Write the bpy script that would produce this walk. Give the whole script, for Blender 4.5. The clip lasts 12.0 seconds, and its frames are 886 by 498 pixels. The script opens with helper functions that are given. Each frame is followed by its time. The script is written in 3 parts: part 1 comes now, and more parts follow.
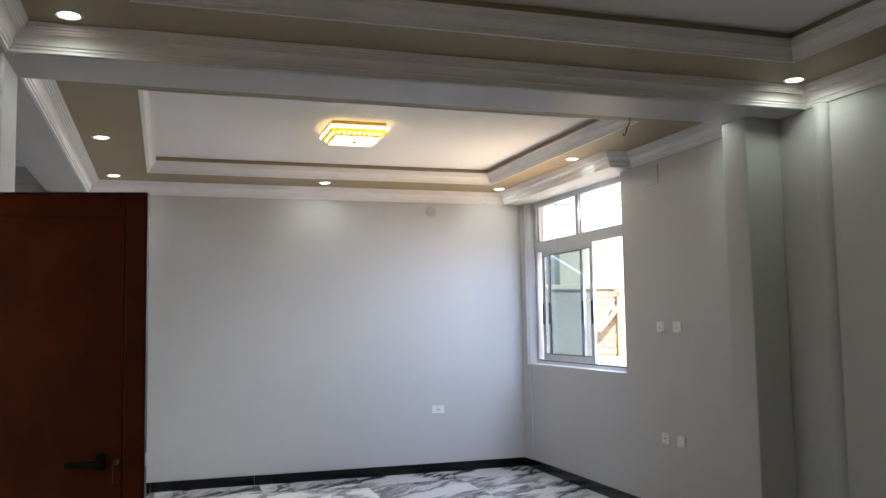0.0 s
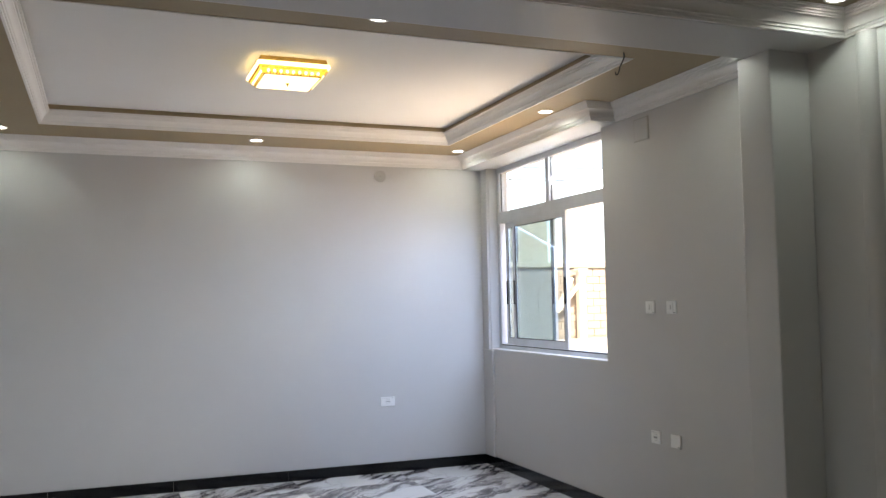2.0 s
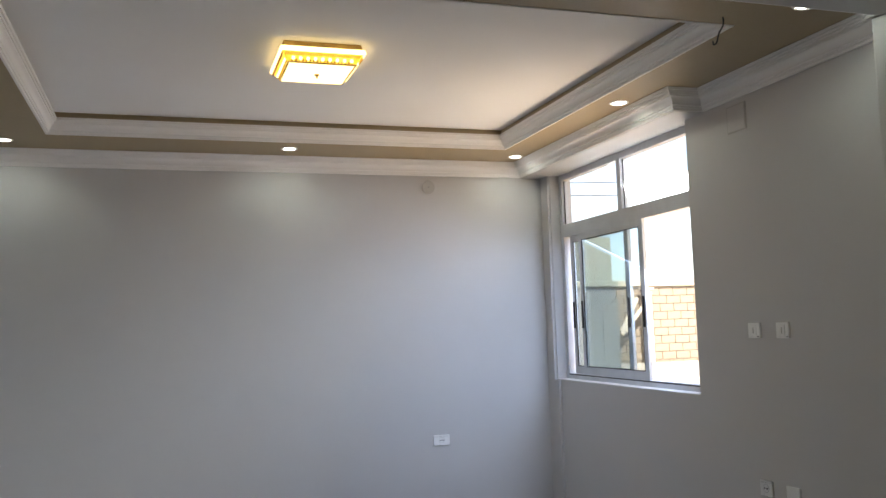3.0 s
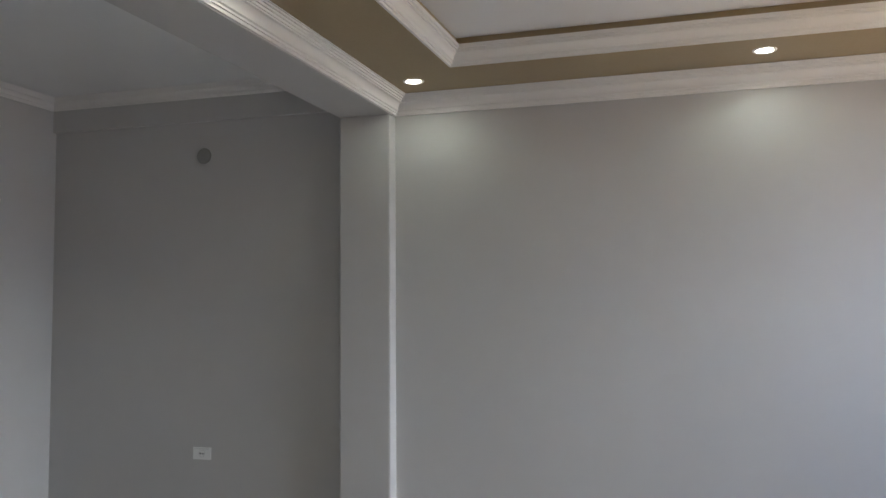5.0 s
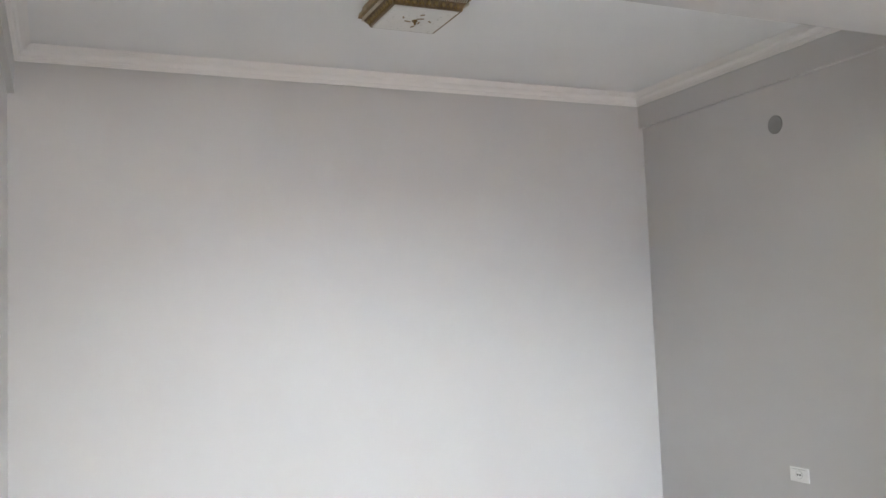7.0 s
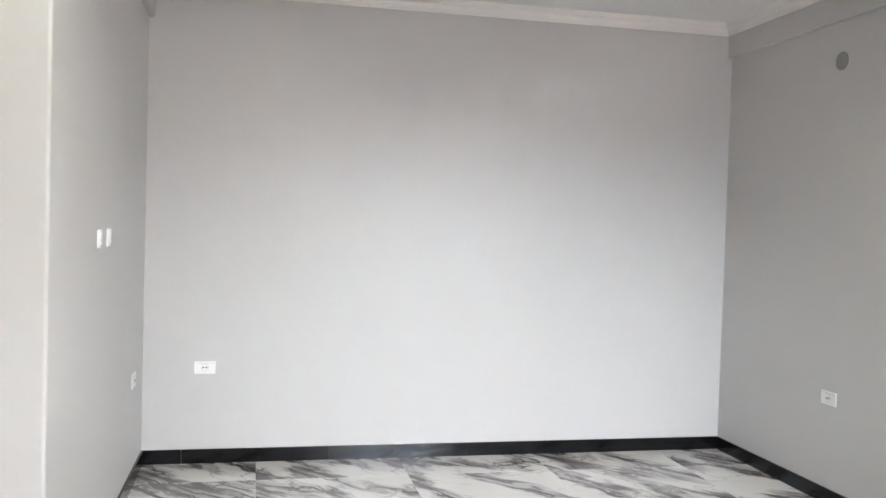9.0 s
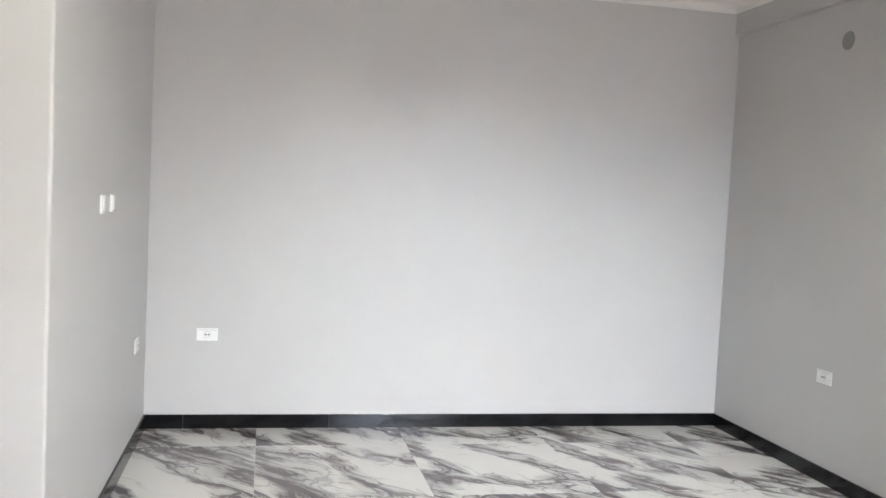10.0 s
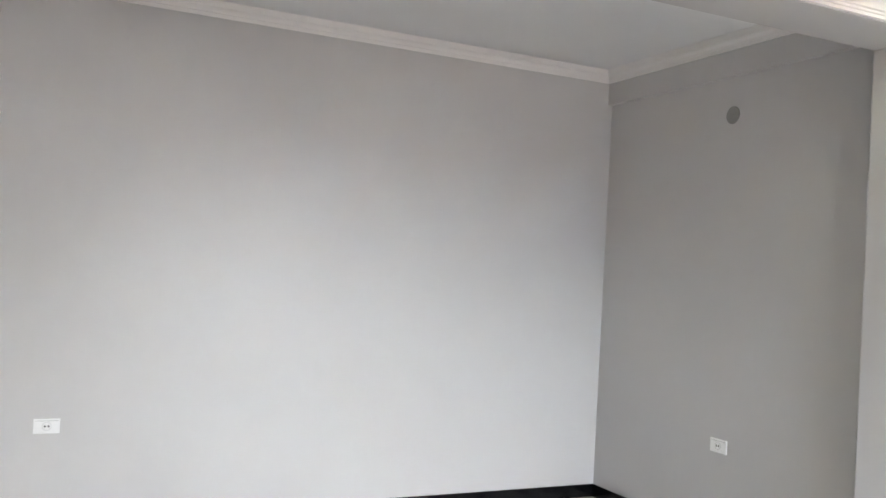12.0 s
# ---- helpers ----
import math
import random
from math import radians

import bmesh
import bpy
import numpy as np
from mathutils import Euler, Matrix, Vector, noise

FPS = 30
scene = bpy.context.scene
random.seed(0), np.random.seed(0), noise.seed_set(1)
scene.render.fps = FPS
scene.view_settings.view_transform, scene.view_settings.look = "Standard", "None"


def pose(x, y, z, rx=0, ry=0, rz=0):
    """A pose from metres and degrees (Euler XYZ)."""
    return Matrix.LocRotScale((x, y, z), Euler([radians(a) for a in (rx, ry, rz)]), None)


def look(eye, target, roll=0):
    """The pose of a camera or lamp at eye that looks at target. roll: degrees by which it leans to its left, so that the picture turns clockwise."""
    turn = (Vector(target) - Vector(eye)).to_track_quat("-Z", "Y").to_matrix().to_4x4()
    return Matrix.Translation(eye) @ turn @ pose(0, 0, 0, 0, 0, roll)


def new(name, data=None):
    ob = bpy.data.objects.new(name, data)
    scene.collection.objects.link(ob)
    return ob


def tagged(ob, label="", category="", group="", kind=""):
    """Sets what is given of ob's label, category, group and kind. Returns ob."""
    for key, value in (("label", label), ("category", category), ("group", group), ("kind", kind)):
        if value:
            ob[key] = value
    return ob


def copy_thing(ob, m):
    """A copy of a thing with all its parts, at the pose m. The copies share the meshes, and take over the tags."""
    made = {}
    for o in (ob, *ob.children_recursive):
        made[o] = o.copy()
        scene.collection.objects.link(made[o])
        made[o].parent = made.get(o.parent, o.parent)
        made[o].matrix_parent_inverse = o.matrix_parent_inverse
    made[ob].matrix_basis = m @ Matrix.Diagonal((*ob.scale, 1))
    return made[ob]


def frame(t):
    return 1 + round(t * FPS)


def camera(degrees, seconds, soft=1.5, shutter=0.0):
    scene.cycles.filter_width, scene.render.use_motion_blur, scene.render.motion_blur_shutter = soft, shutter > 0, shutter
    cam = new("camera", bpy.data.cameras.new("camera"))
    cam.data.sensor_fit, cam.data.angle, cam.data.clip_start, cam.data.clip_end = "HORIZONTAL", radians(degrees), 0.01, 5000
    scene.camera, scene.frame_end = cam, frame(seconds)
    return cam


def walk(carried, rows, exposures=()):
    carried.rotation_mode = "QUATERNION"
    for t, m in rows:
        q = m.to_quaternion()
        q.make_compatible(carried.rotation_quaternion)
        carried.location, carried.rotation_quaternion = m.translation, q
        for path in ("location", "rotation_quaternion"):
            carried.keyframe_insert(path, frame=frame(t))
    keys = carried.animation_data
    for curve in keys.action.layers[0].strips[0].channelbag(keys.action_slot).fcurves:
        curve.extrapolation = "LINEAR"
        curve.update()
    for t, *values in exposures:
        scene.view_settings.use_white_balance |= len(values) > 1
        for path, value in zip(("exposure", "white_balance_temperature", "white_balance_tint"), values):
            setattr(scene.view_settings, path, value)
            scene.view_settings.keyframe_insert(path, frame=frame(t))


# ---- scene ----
cam = camera(54.2, 12.0)
PATH = [
    (0, (-3.719, -8.694, 1.548), (-3.106, -6.797, 1.715), -0.9),
    (0.4, (-3.717, -8.694, 1.529), (-3.205, -6.763, 1.614), -0.2),
    (0.5, (-3.723, -8.723, 1.527), (-3.211, -6.791, 1.593), 0.2),
    (0.8, (-3.676, -8.584, 1.504), (-3.138, -6.658, 1.54), 0.3),
    (1, (-3.676, -8.457, 1.503), (-3.105, -6.54, 1.524), 0.6),
    (1.5, (-3.595, -8.049, 1.532), (-2.898, -6.175, 1.571), -0.4),
    (2, (-3.41, -7.629, 1.538), (-2.682, -5.77, 1.66), -1.0),
    (2.5, (-3.26, -7.253, 1.55), (-2.588, -5.377, 1.719), -1.1),
    (2.7, (-3.205, -7.071, 1.551), (-2.555, -5.188, 1.732), -1.4),
    (4.5, (-2.718, -5.494, 1.623), (-2.791, -3.501, 1.767), -2.0),
    (5, (-2.517, -5.087, 1.599), (-3.111, -3.182, 1.732), -0.4),
    (5.5, (-2.373, -4.711, 1.603), (-3.398, -2.997, 1.721), 0.4),
    (6, (-2.356, -4.386, 1.636), (-3.705, -2.917, 1.792), -1.0),
    (6.5, (-2.28, -4.039, 1.669), (-3.939, -2.934, 1.832), -1.9),
    (7, (-2.066, -3.791, 1.628), (-3.888, -2.978, 1.772), -2.2),
    (8.8, (-1.326, -3.335, 1.618), (-3.281, -2.915, 1.574), 1.5),
    (9, (-1.264, -3.33, 1.61), (-3.218, -2.91, 1.55), 1.7),
    (9.5, (-1.17, -3.312, 1.602), (-3.124, -2.897, 1.503), 2.9),
    (10, (-1.221, -3.296, 1.598), (-3.176, -2.892, 1.48), 2.8),
    (10.5, (-1.397, -3.297, 1.614), (-3.361, -2.929, 1.532), 2.8),
    (11, (-1.515, -3.345, 1.617), (-3.468, -2.914, 1.591), 4.2),
    (11.5, (-1.635, -3.633, 1.672), (-3.491, -2.889, 1.685), 4.5),
    (12, (-1.813, -3.779, 1.629), (-3.619, -2.92, 1.667), 3.1),
]
EXPOSURE = [
    (0, 2.05, 7600, 17),
    (0.5, 2.32, 7600, 17),
    (1.5, 2.38, 7700, 17),
    (2.0, 2.12, 7700, 17),
    (2.6, 2.0, 7700, 17),
    (4.3, 0.5, 7700, 17),
    (4.6, 0.8, 7700, 17),
    (5.0, 1.78, 7800, 17),
    (5.6, 2.55, 7900, 17),
    (6.5, 2.75, 8050, 17),
    (7.0, 3.15, 8000, 17),
    (9.0, 3.28, 8000, 17),
    (12.0, 3.06, 8000, 17),
]
walk(cam, [(t, look(eye, target, roll)) for t, eye, target, roll in PATH], EXPOSURE)

SPOT_W, LAMP_X, LAMP_Y = 1.6, -2.33, -2.20
HINGE_X, HINGE_Y, LEAF_ANGLE = -4.468, -4.784, -11.5

# exterior daylight, with the sky seen through the windows
world = bpy.data.worlds.new("world")
scene.world = world
world.use_nodes = True
wn = world.node_tree
sky = wn.nodes.new("ShaderNodeTexSky")
sky.sky_type, sky.sun_disc = "NISHITA", False
sky.sun_elevation, sky.sun_rotation = radians(49), radians(194)
sky.dust_density, sky.air_density, sky.altitude = 5.0, 1.0, 1800
wn.links.new(sky.outputs[0], wn.nodes["Background"].inputs[0])
wn.nodes["Background"].inputs[1].default_value = 0.15
sun_data = bpy.data.lights.new("sun", "SUN")
sun_data.energy, sun_data.angle, sun_data.color = 4.0, radians(0.6), (1, 0.95, 0.88)
sun = new("sun", sun_data)
sun.matrix_world = look((0, 0, 30), (6.2, 25, 0))


def window_light(name, at, target, sx, sy, watts, spread, colour):
    """An area lamp added in a window opening to stand in for daylight falling into the room."""
    d = bpy.data.lights.new(name, "AREA")
    d.shape, d.size, d.size_y, d.energy, d.spread, d.color = "RECTANGLE", sx, sy, watts, radians(spread), colour
    new(name, d).matrix_world = look(at, target)


window_light("window_light_salon", (0.19, -1.25, 2.66), (-3.0, -1.42, 0.88), 1.5, 0.22, 7.0, 55, (0.68, 0.83, 1.0))
window_light("window_light_salon_side", (0.19, -1.25, 2.44), (-3.0, -3.25, 1.35), 1.3, 0.3, 3.0, 58, (0.78, 0.88, 1.0))
window_light("window_light_salon_low", (0.16, -1.15, 1.95), (-1.3, -0.60, 0.34), 1.6, 1.0, 11.0, 150, (0.42, 0.62, 1.0))
# added warm lamp aimed upwards, standing in for light off the sunlit ground
window_light("window_light_bounced", (0.16, -1.25, 1.75), (-0.80, -1.25, 2.75), 1.7, 0.6, 3.2, 92, (1.0, 0.85, 0.66))
# fill lamp for the front room, in the added unseen window
window_light("unseen_window_fill", (0.20, -7.7, 2.2), (-3.0, -6.6, 1.1), 1.3, 0.9, 0.7, 110, (1.0, 0.95, 0.88))


# ---- materials ----
def mat(name, colour, rough=0.5, metal=0.0, var=0.06, scale=3.0, bump=0.0, bscale=60.0, spec=0.5, tint=None):
    """A painted or plain surface with variation at two scales and a fine relief."""
    m = bpy.data.materials.new(name)
    m.use_nodes = True
    nt = m.node_tree
    b = nt.nodes["Principled BSDF"]
    b.inputs["Roughness"].default_value, b.inputs["Metallic"].default_value = rough, metal
    b.inputs["Specular IOR Level"].default_value = spec
    tc = nt.nodes.new("ShaderNodeTexCoord")
    mix = nt.nodes.new("ShaderNodeMix")
    mix.data_type = "RGBA"
    c2 = tint or tuple(max(0, c * (1 - 2 * var)) for c in colour)
    mix.inputs[6].default_value, mix.inputs[7].default_value = (*colour, 1), (*c2, 1)
    n1 = nt.nodes.new("ShaderNodeTexNoise")
    n1.inputs["Scale"].default_value, n1.inputs["Detail"].default_value = scale, 6
    nt.links.new(tc.outputs["Object"], n1.inputs["Vector"])
    mr = nt.nodes.new("ShaderNodeMapRange")
    mr.inputs[1].default_value, mr.inputs[2].default_value = 0.35, 0.7
    nt.links.new(n1.outputs[0], mr.inputs[0])
    nt.links.new(mr.outputs[0], mix.inputs[0])
    nt.links.new(mix.outputs[2], b.inputs["Base Color"])
    n2 = nt.nodes.new("ShaderNodeTexNoise")
    n2.inputs["Scale"].default_value, n2.inputs["Detail"].default_value = bscale, 3
    nt.links.new(tc.outputs["Object"], n2.inputs["Vector"])
    rr = nt.nodes.new("ShaderNodeMapRange")
    rr.inputs[3].default_value, rr.inputs[4].default_value = max(0.02, rough - 0.08), min(1, rough + 0.08)
    nt.links.new(n2.outputs[0], rr.inputs[0])
    nt.links.new(rr.outputs[0], b.inputs["Roughness"])
    if bump:
        bp = nt.nodes.new("ShaderNodeBump")
        bp.inputs["Strength"].default_value, bp.inputs["Distance"].default_value = bump, 0.004
        nt.links.new(n2.outputs[0], bp.inputs["Height"])
        nt.links.new(bp.outputs[0], b.inputs["Normal"])
    return m


def glow(name, colour, strength):
    m = bpy.data.materials.new(name)
    m.use_nodes = True
    b = m.node_tree.nodes["Principled BSDF"]
    b.inputs["Base Color"].default_value = (*colour, 1)
    b.inputs["Emission Color"].default_value, b.inputs["Emission Strength"].default_value = (*colour, 1), strength
    return m


def lace_glow(name, light, dark, strength):
    """A lit pierced ornament: glowing drops between darker metal tracery."""
    m = glow(name, light, strength)
    nt = m.node_tree
    b = nt.nodes["Principled BSDF"]
    tc, v, mx = nt.nodes.new("ShaderNodeTexCoord"), nt.nodes.new("ShaderNodeTexVoronoi"), nt.nodes.new("ShaderNodeMix")
    v.inputs["Scale"].default_value = 42
    mx.data_type = "RGBA"
    mx.inputs[6].default_value, mx.inputs[7].default_value = (*light, 1), (*dark, 1)
    mr = nt.nodes.new("ShaderNodeMapRange")
    mr.inputs[1].default_value, mr.inputs[2].default_value = 0.25, 0.6
    nt.links.new(tc.outputs["Object"], v.inputs["Vector"])
    nt.links.new(v.outputs["Distance"], mr.inputs[0])
    nt.links.new(mr.outputs[0], mx.inputs[0])
    nt.links.new(mx.outputs[2], b.inputs["Emission Color"])
    return m


def marble():
    """Polished porcelain: white ground, smoky drifts and dark branching veins, a different cut on each tile."""
    m = bpy.data.materials.new("marble_tile")
    m.use_nodes = True
    nt = m.node_tree
    N, L = nt.nodes.new, nt.links.new
    b = nt.nodes["Principled BSDF"]
    b.inputs["Specular IOR Level"].default_value = 0.36
    tc, oi = N("ShaderNodeTexCoord"), N("ShaderNodeObjectInfo")
    off = N("ShaderNodeVectorMath")
    off.operation = "MULTIPLY_ADD"
    comb = N("ShaderNodeCombineXYZ")
    pick = N("ShaderNodeMath")
    pick.operation = "MULTIPLY"
    pick.inputs[1].default_value = 6.0
    flo = N("ShaderNodeMath")
    flo.operation = "FLOOR"
    L(oi.outputs["Random"], pick.inputs[0])
    L(pick.outputs[0], flo.inputs[0])
    L(flo.outputs[0], comb.inputs[0])
    L(flo.outputs[0], comb.inputs[1])
    off.inputs[1].default_value = (3.7, 5.3, 0)
    L(comb.outputs[0], off.inputs[0])
    L(tc.outputs["Object"], off.inputs[2])
    turn = N("ShaderNodeMapping")
    turn.inputs["Scale"].default_value = (0.62, 1.35, 1)
    spin = N("ShaderNodeMapping")
    spin.inputs["Rotation"].default_value = (0, 0, radians(-42))
    L(off.outputs[0], spin.inputs[0])
    L(spin.outputs[0], turn.inputs[0])
    warp = N("ShaderNodeTexNoise")
    warp.inputs["Scale"].default_value, warp.inputs["Detail"].default_value = 1.3, 5
    L(turn.outputs[0], warp.inputs["Vector"])
    wv = N("ShaderNodeVectorMath")
    wv.operation = "MULTIPLY_ADD"
    wv.inputs[1].default_value = (0.7, 0.7, 0)
    L(warp.outputs["Color"], wv.inputs[0])
    L(turn.outputs[0], wv.inputs[2])

    fine = N("ShaderNodeTexNoise")
    fine.inputs["Scale"].default_value, fine.inputs["Detail"].default_value = 5.5, 4
    L(turn.outputs[0], fine.inputs["Vector"])
    wv0 = wv
    wv = N("ShaderNodeVectorMath")
    wv.operation = "MULTIPLY_ADD"
    wv.inputs[1].default_value = (0.22, 0.22, 0)
    L(fine.outputs["Color"], wv.inputs[0])
    L(wv0.outputs[0], wv.inputs[2])

    def ranged(sock, a, b, c=0.0, d=1.0):
        r = N("ShaderNodeMapRange")
        r.inputs[1].default_value, r.inputs[2].default_value, r.inputs[3].default_value, r.inputs[4].default_value = a, b, c, d
        L(sock, r.inputs[0])
        return r.outputs[0]

    def maths(op, a, b):
        k = N("ShaderNodeMath")
        k.operation = op
        for q, sck in zip((a, b), k.inputs):
            if isinstance(q, float):
                sck.default_value = q
            else:
                L(q, sck)
        return k.outputs[0]

    def noise_at(scale, detail, stretch=None, rough=0.5):
        n = N("ShaderNodeTexNoise")
        n.inputs["Scale"].default_value, n.inputs["Detail"].default_value, n.inputs["Roughness"].default_value = scale, detail, rough
        src = wv.outputs[0]
        if stretch:
            mp = N("ShaderNodeMapping")
            mp.inputs["Scale"].default_value = stretch
            L(src, mp.inputs[0])
            src = mp.outputs[0]
        L(src, n.inputs["Vector"])
        return n.outputs[0]

    def edges(scale):
        v = N("ShaderNodeTexVoronoi")
        v.feature = "DISTANCE_TO_EDGE"
        v.inputs["Scale"].default_value = scale
        L(wv.outputs[0], v.inputs["Vector"])
        return v.outputs["Distance"]

    # pale rounded fields parted by bundles of streaked dark veins, with a fine web beside them
    cells = edges(1.45)
    swell = ranged(noise_at(1.6, 2), 0.38, 0.58, 0.34, 1.0)
    bundle = maths("MULTIPLY", ranged(cells, 0.02, 0.17, 1.0, 0.0), swell)
    streak = ranged(noise_at(7.0, 8, (0.4, 1.7, 1), 0.68), 0.42, 0.56)
    smoke = ranged(noise_at(3.2, 6, (0.5, 1.5, 1), 0.6), 0.47, 0.60)
    a1 = maths("MULTIPLY", ranged(bundle, 0.07, 0.42), maths("MAXIMUM", streak, 0.22))
    a2 = maths("MULTIPLY", ranged(bundle, 0.36, 0.66), maths("MAXIMUM", smoke, 0.35))
    broken = ranged(noise_at(3.0, 4), 0.38, 0.50, 0.15, 1.0)
    vein = maths("MULTIPLY", ranged(cells, 0.006, 0.028, 1.0, 0.0), broken)
    web = maths("MULTIPLY", ranged(edges(4.6), 0.010, 0.050, 1.0, 0.0), maths("MULTIPLY", broken, ranged(cells, 0.06, 0.26, 0.9, 0.0)))
    mx2 = N("ShaderNodeMath")
    mx2.operation = "MAXIMUM"
    L(maths("MAXIMUM", a1, a2), mx2.inputs[0])
    L(maths("MAXIMUM", vein, web), mx2.inputs[1])
    grain = N("ShaderNodeTexNoise")
    grain.inputs["Scale"].default_value, grain.inputs["Detail"].default_value = 14, 6
    L(wv.outputs[0], grain.inputs["Vector"])
    dark = N("ShaderNodeMix")
    dark.data_type = "RGBA"
    dark.inputs[6].default_value, dark.inputs[7].default_value = (0.038, 0.030, 0.031, 1), (0.175, 0.145, 0.15, 1)
    L(grain.outputs[0], dark.inputs[0])
    light = N("ShaderNodeMix")
    light.data_type = "RGBA"
    light.inputs[6].default_value, light.inputs[7].default_value = (0.71, 0.69, 0.65, 1), (0.58, 0.56, 0.53, 1)
    L(warp.outputs[0], light.inputs[0])
    fin = N("ShaderNodeMix")
    fin.data_type = "RGBA"
    L(mx2.outputs[0], fin.inputs[0])
    L(light.outputs[2], fin.inputs[6])
    L(dark.outputs[2], fin.inputs[7])
    L(fin.outputs[2], b.inputs["Base Color"])
    rr = N("ShaderNodeMapRange")
    rr.inputs[3].default_value, rr.inputs[4].default_value = 0.10, 0.22
    L(grain.outputs[0], rr.inputs[0])
    L(rr.outputs[0], b.inputs["Roughness"])
    return m


def glass_mat(name, colour):
    m = bpy.data.materials.new(name)
    m.use_nodes = True
    b = m.node_tree.nodes["Principled BSDF"]
    b.inputs["Base Color"].default_value = (*colour, 1)
    b.inputs["Transmission Weight"].default_value, b.inputs["Roughness"].default_value, b.inputs["IOR"].default_value = 1, 0.0, 1.45
    return m


M_WALL = mat("wall_paint", (0.555, 0.543, 0.535), 0.45, var=0.018, scale=0.7, bump=0.05, bscale=70)
M_CEIL = mat("ceiling_paint", (0.80, 0.80, 0.80), 0.7, var=0.02, scale=1.0, bump=0.08)
M_CORN = mat("gypsum_cornice_paint", (0.82, 0.80, 0.78), 0.4, var=0.015, scale=1.5, bump=0.0)
M_TAN = mat("tan_soffit_paint", (0.36, 0.275, 0.165), 0.5, var=0.04, scale=1.5, bump=0.08)
M_BLACK = mat("black_granite_skirting", (0.007, 0.007, 0.008), 0.14, var=0.2, scale=40, spec=0.3, bump=0.0)
M_TILE = marble()
M_GROUT = mat("grout", (0.42, 0.40, 0.38), 0.8, var=0.1, scale=30)
M_DOOR = mat("varnished_door_wood", (0.105, 0.019, 0.0032), 0.45, spec=0.15, var=0.2, scale=5, bump=0.05, bscale=30)
M_DARKM = mat("black_metal", (0.012, 0.012, 0.012), 0.35, metal=0.6, var=0.1)
M_STEEL = mat("steel", (0.55, 0.54, 0.52), 0.3, metal=1, var=0.08)
M_ALU = mat("grey_aluminium", (0.60, 0.62, 0.64), 0.38, metal=0.15, var=0.05, scale=8)
M_PLAST = mat("white_plastic", (0.86, 0.86, 0.85), 0.3, var=0.02, scale=20)
M_SLOT = mat("dark_slot", (0.03, 0.03, 0.03), 0.5, var=0.1)
M_GREYP = mat("grey_plastic", (0.30, 0.295, 0.28), 0.5, var=0.05)
M_GOLD = mat("gilded_lamp_metal", (0.62, 0.42, 0.16), 0.38, metal=0.75, var=0.15, scale=25, bump=0.1)
M_BRASS = mat("dark_brass", (0.30, 0.19, 0.08), 0.35, metal=0.9, var=0.1)
M_GILT = mat("aged_gilt_paint", (0.40, 0.265, 0.115), 0.45, metal=0.3, var=0.2, scale=25, bump=0.1)
M_BRONZE = mat("bronze_ornament", (0.26, 0.165, 0.085), 0.5, metal=0.2, var=0.25, scale=60, bump=0.4, bscale=120)
M_CREAM = mat("cream_ornament", (0.70, 0.62, 0.50), 0.45, var=0.1, scale=40, bump=0.1)
M_OPAL = mat("opal_acrylic", (0.72, 0.71, 0.68), 0.3, var=0.03, scale=10)
M_GLASS = glass_mat("window_glass", (0.95, 0.98, 0.97))
M_TINT = glass_mat("tinted_window_glass", (0.60, 0.68, 0.70))
M_SPOT = glow("spot_diffuser", (0.93, 0.97, 1.0), 4.5)
M_LIT = glow("lit_opal_diffuser", (1.0, 0.84, 0.42), 1.0)
M_LITB = lace_glow("lit_amber_band", (1.0, 0.76, 0.14), (0.80, 0.46, 0.03), 0.45)
M_RENDER = mat("cement_render", (0.45, 0.42, 0.36), 0.9, var=0.08, scale=2, bump=0.3, bscale=25)
M_STONE = mat("pale_block_stone", (0.34, 0.285, 0.22), 0.9, var=0.1, scale=3, bump=0.3, bscale=18)
M_EARTH = mat("dusty_ground", (0.52, 0.37, 0.20), 0.95, var=0.15, scale=0.8, bump=0.3, bscale=8)
M_ROOF = mat("rusty_sheet_roof", (0.74, 0.65, 0.53), 0.7, var=0.12, scale=2, bump=0.1)
M_GREEN = mat("pale_green_wall", (0.30, 0.33, 0.285), 0.85, var=0.06, scale=1.5, bump=0.2, bscale=20)
# darker than the upper wall: the shade is put into this colour
M_HOUSE_SHADE = mat("shaded_house_wall", (0.19, 0.215, 0.22), 0.85, var=0.08, scale=1.2, bump=0.2, bscale=20)
M_WIRE = mat("black_cable", (0.01, 0.01, 0.01), 0.5, var=0.05)


# ---- mesh helpers ----
def add_box(bm, x0, x1, y0, y1, z0, z1):
    v = [bm.verts.new((x, y, z)) for x in (x0, x1) for y in (y0, y1) for z in (z0, z1)]
    for f in ((0, 1, 3, 2), (4, 6, 7, 5), (0, 4, 5, 1), (2, 3, 7, 6), (0, 2, 6, 4), (1, 5, 7, 3)):
        bm.faces.new([v[i] for i in f])


def bevelled(bm, w, seg=2):
    bmesh.ops.bevel(bm, geom=list(bm.edges), offset=w, segments=seg, affect="EDGES", profile=0.6)
    return bm


def boxes(*bs, bevel=0.0):
    bm = bmesh.new()
    for b in bs:
        add_box(bm, *b)
    return bevelled(bm, bevel) if bevel else bm


def disc(r, z0, z1, n=32, r2=None):
    bm = bmesh.new()
    bmesh.ops.create_cone(bm, cap_ends=True, segments=n, radius1=r, radius2=r if r2 is None else r2, depth=z1 - z0,
                          matrix=Matrix.Translation((0, 0, (z0 + z1) / 2)))
    return bm


def rotated(bm, m):
    bmesh.ops.transform(bm, matrix=m, verts=bm.verts)
    return bm


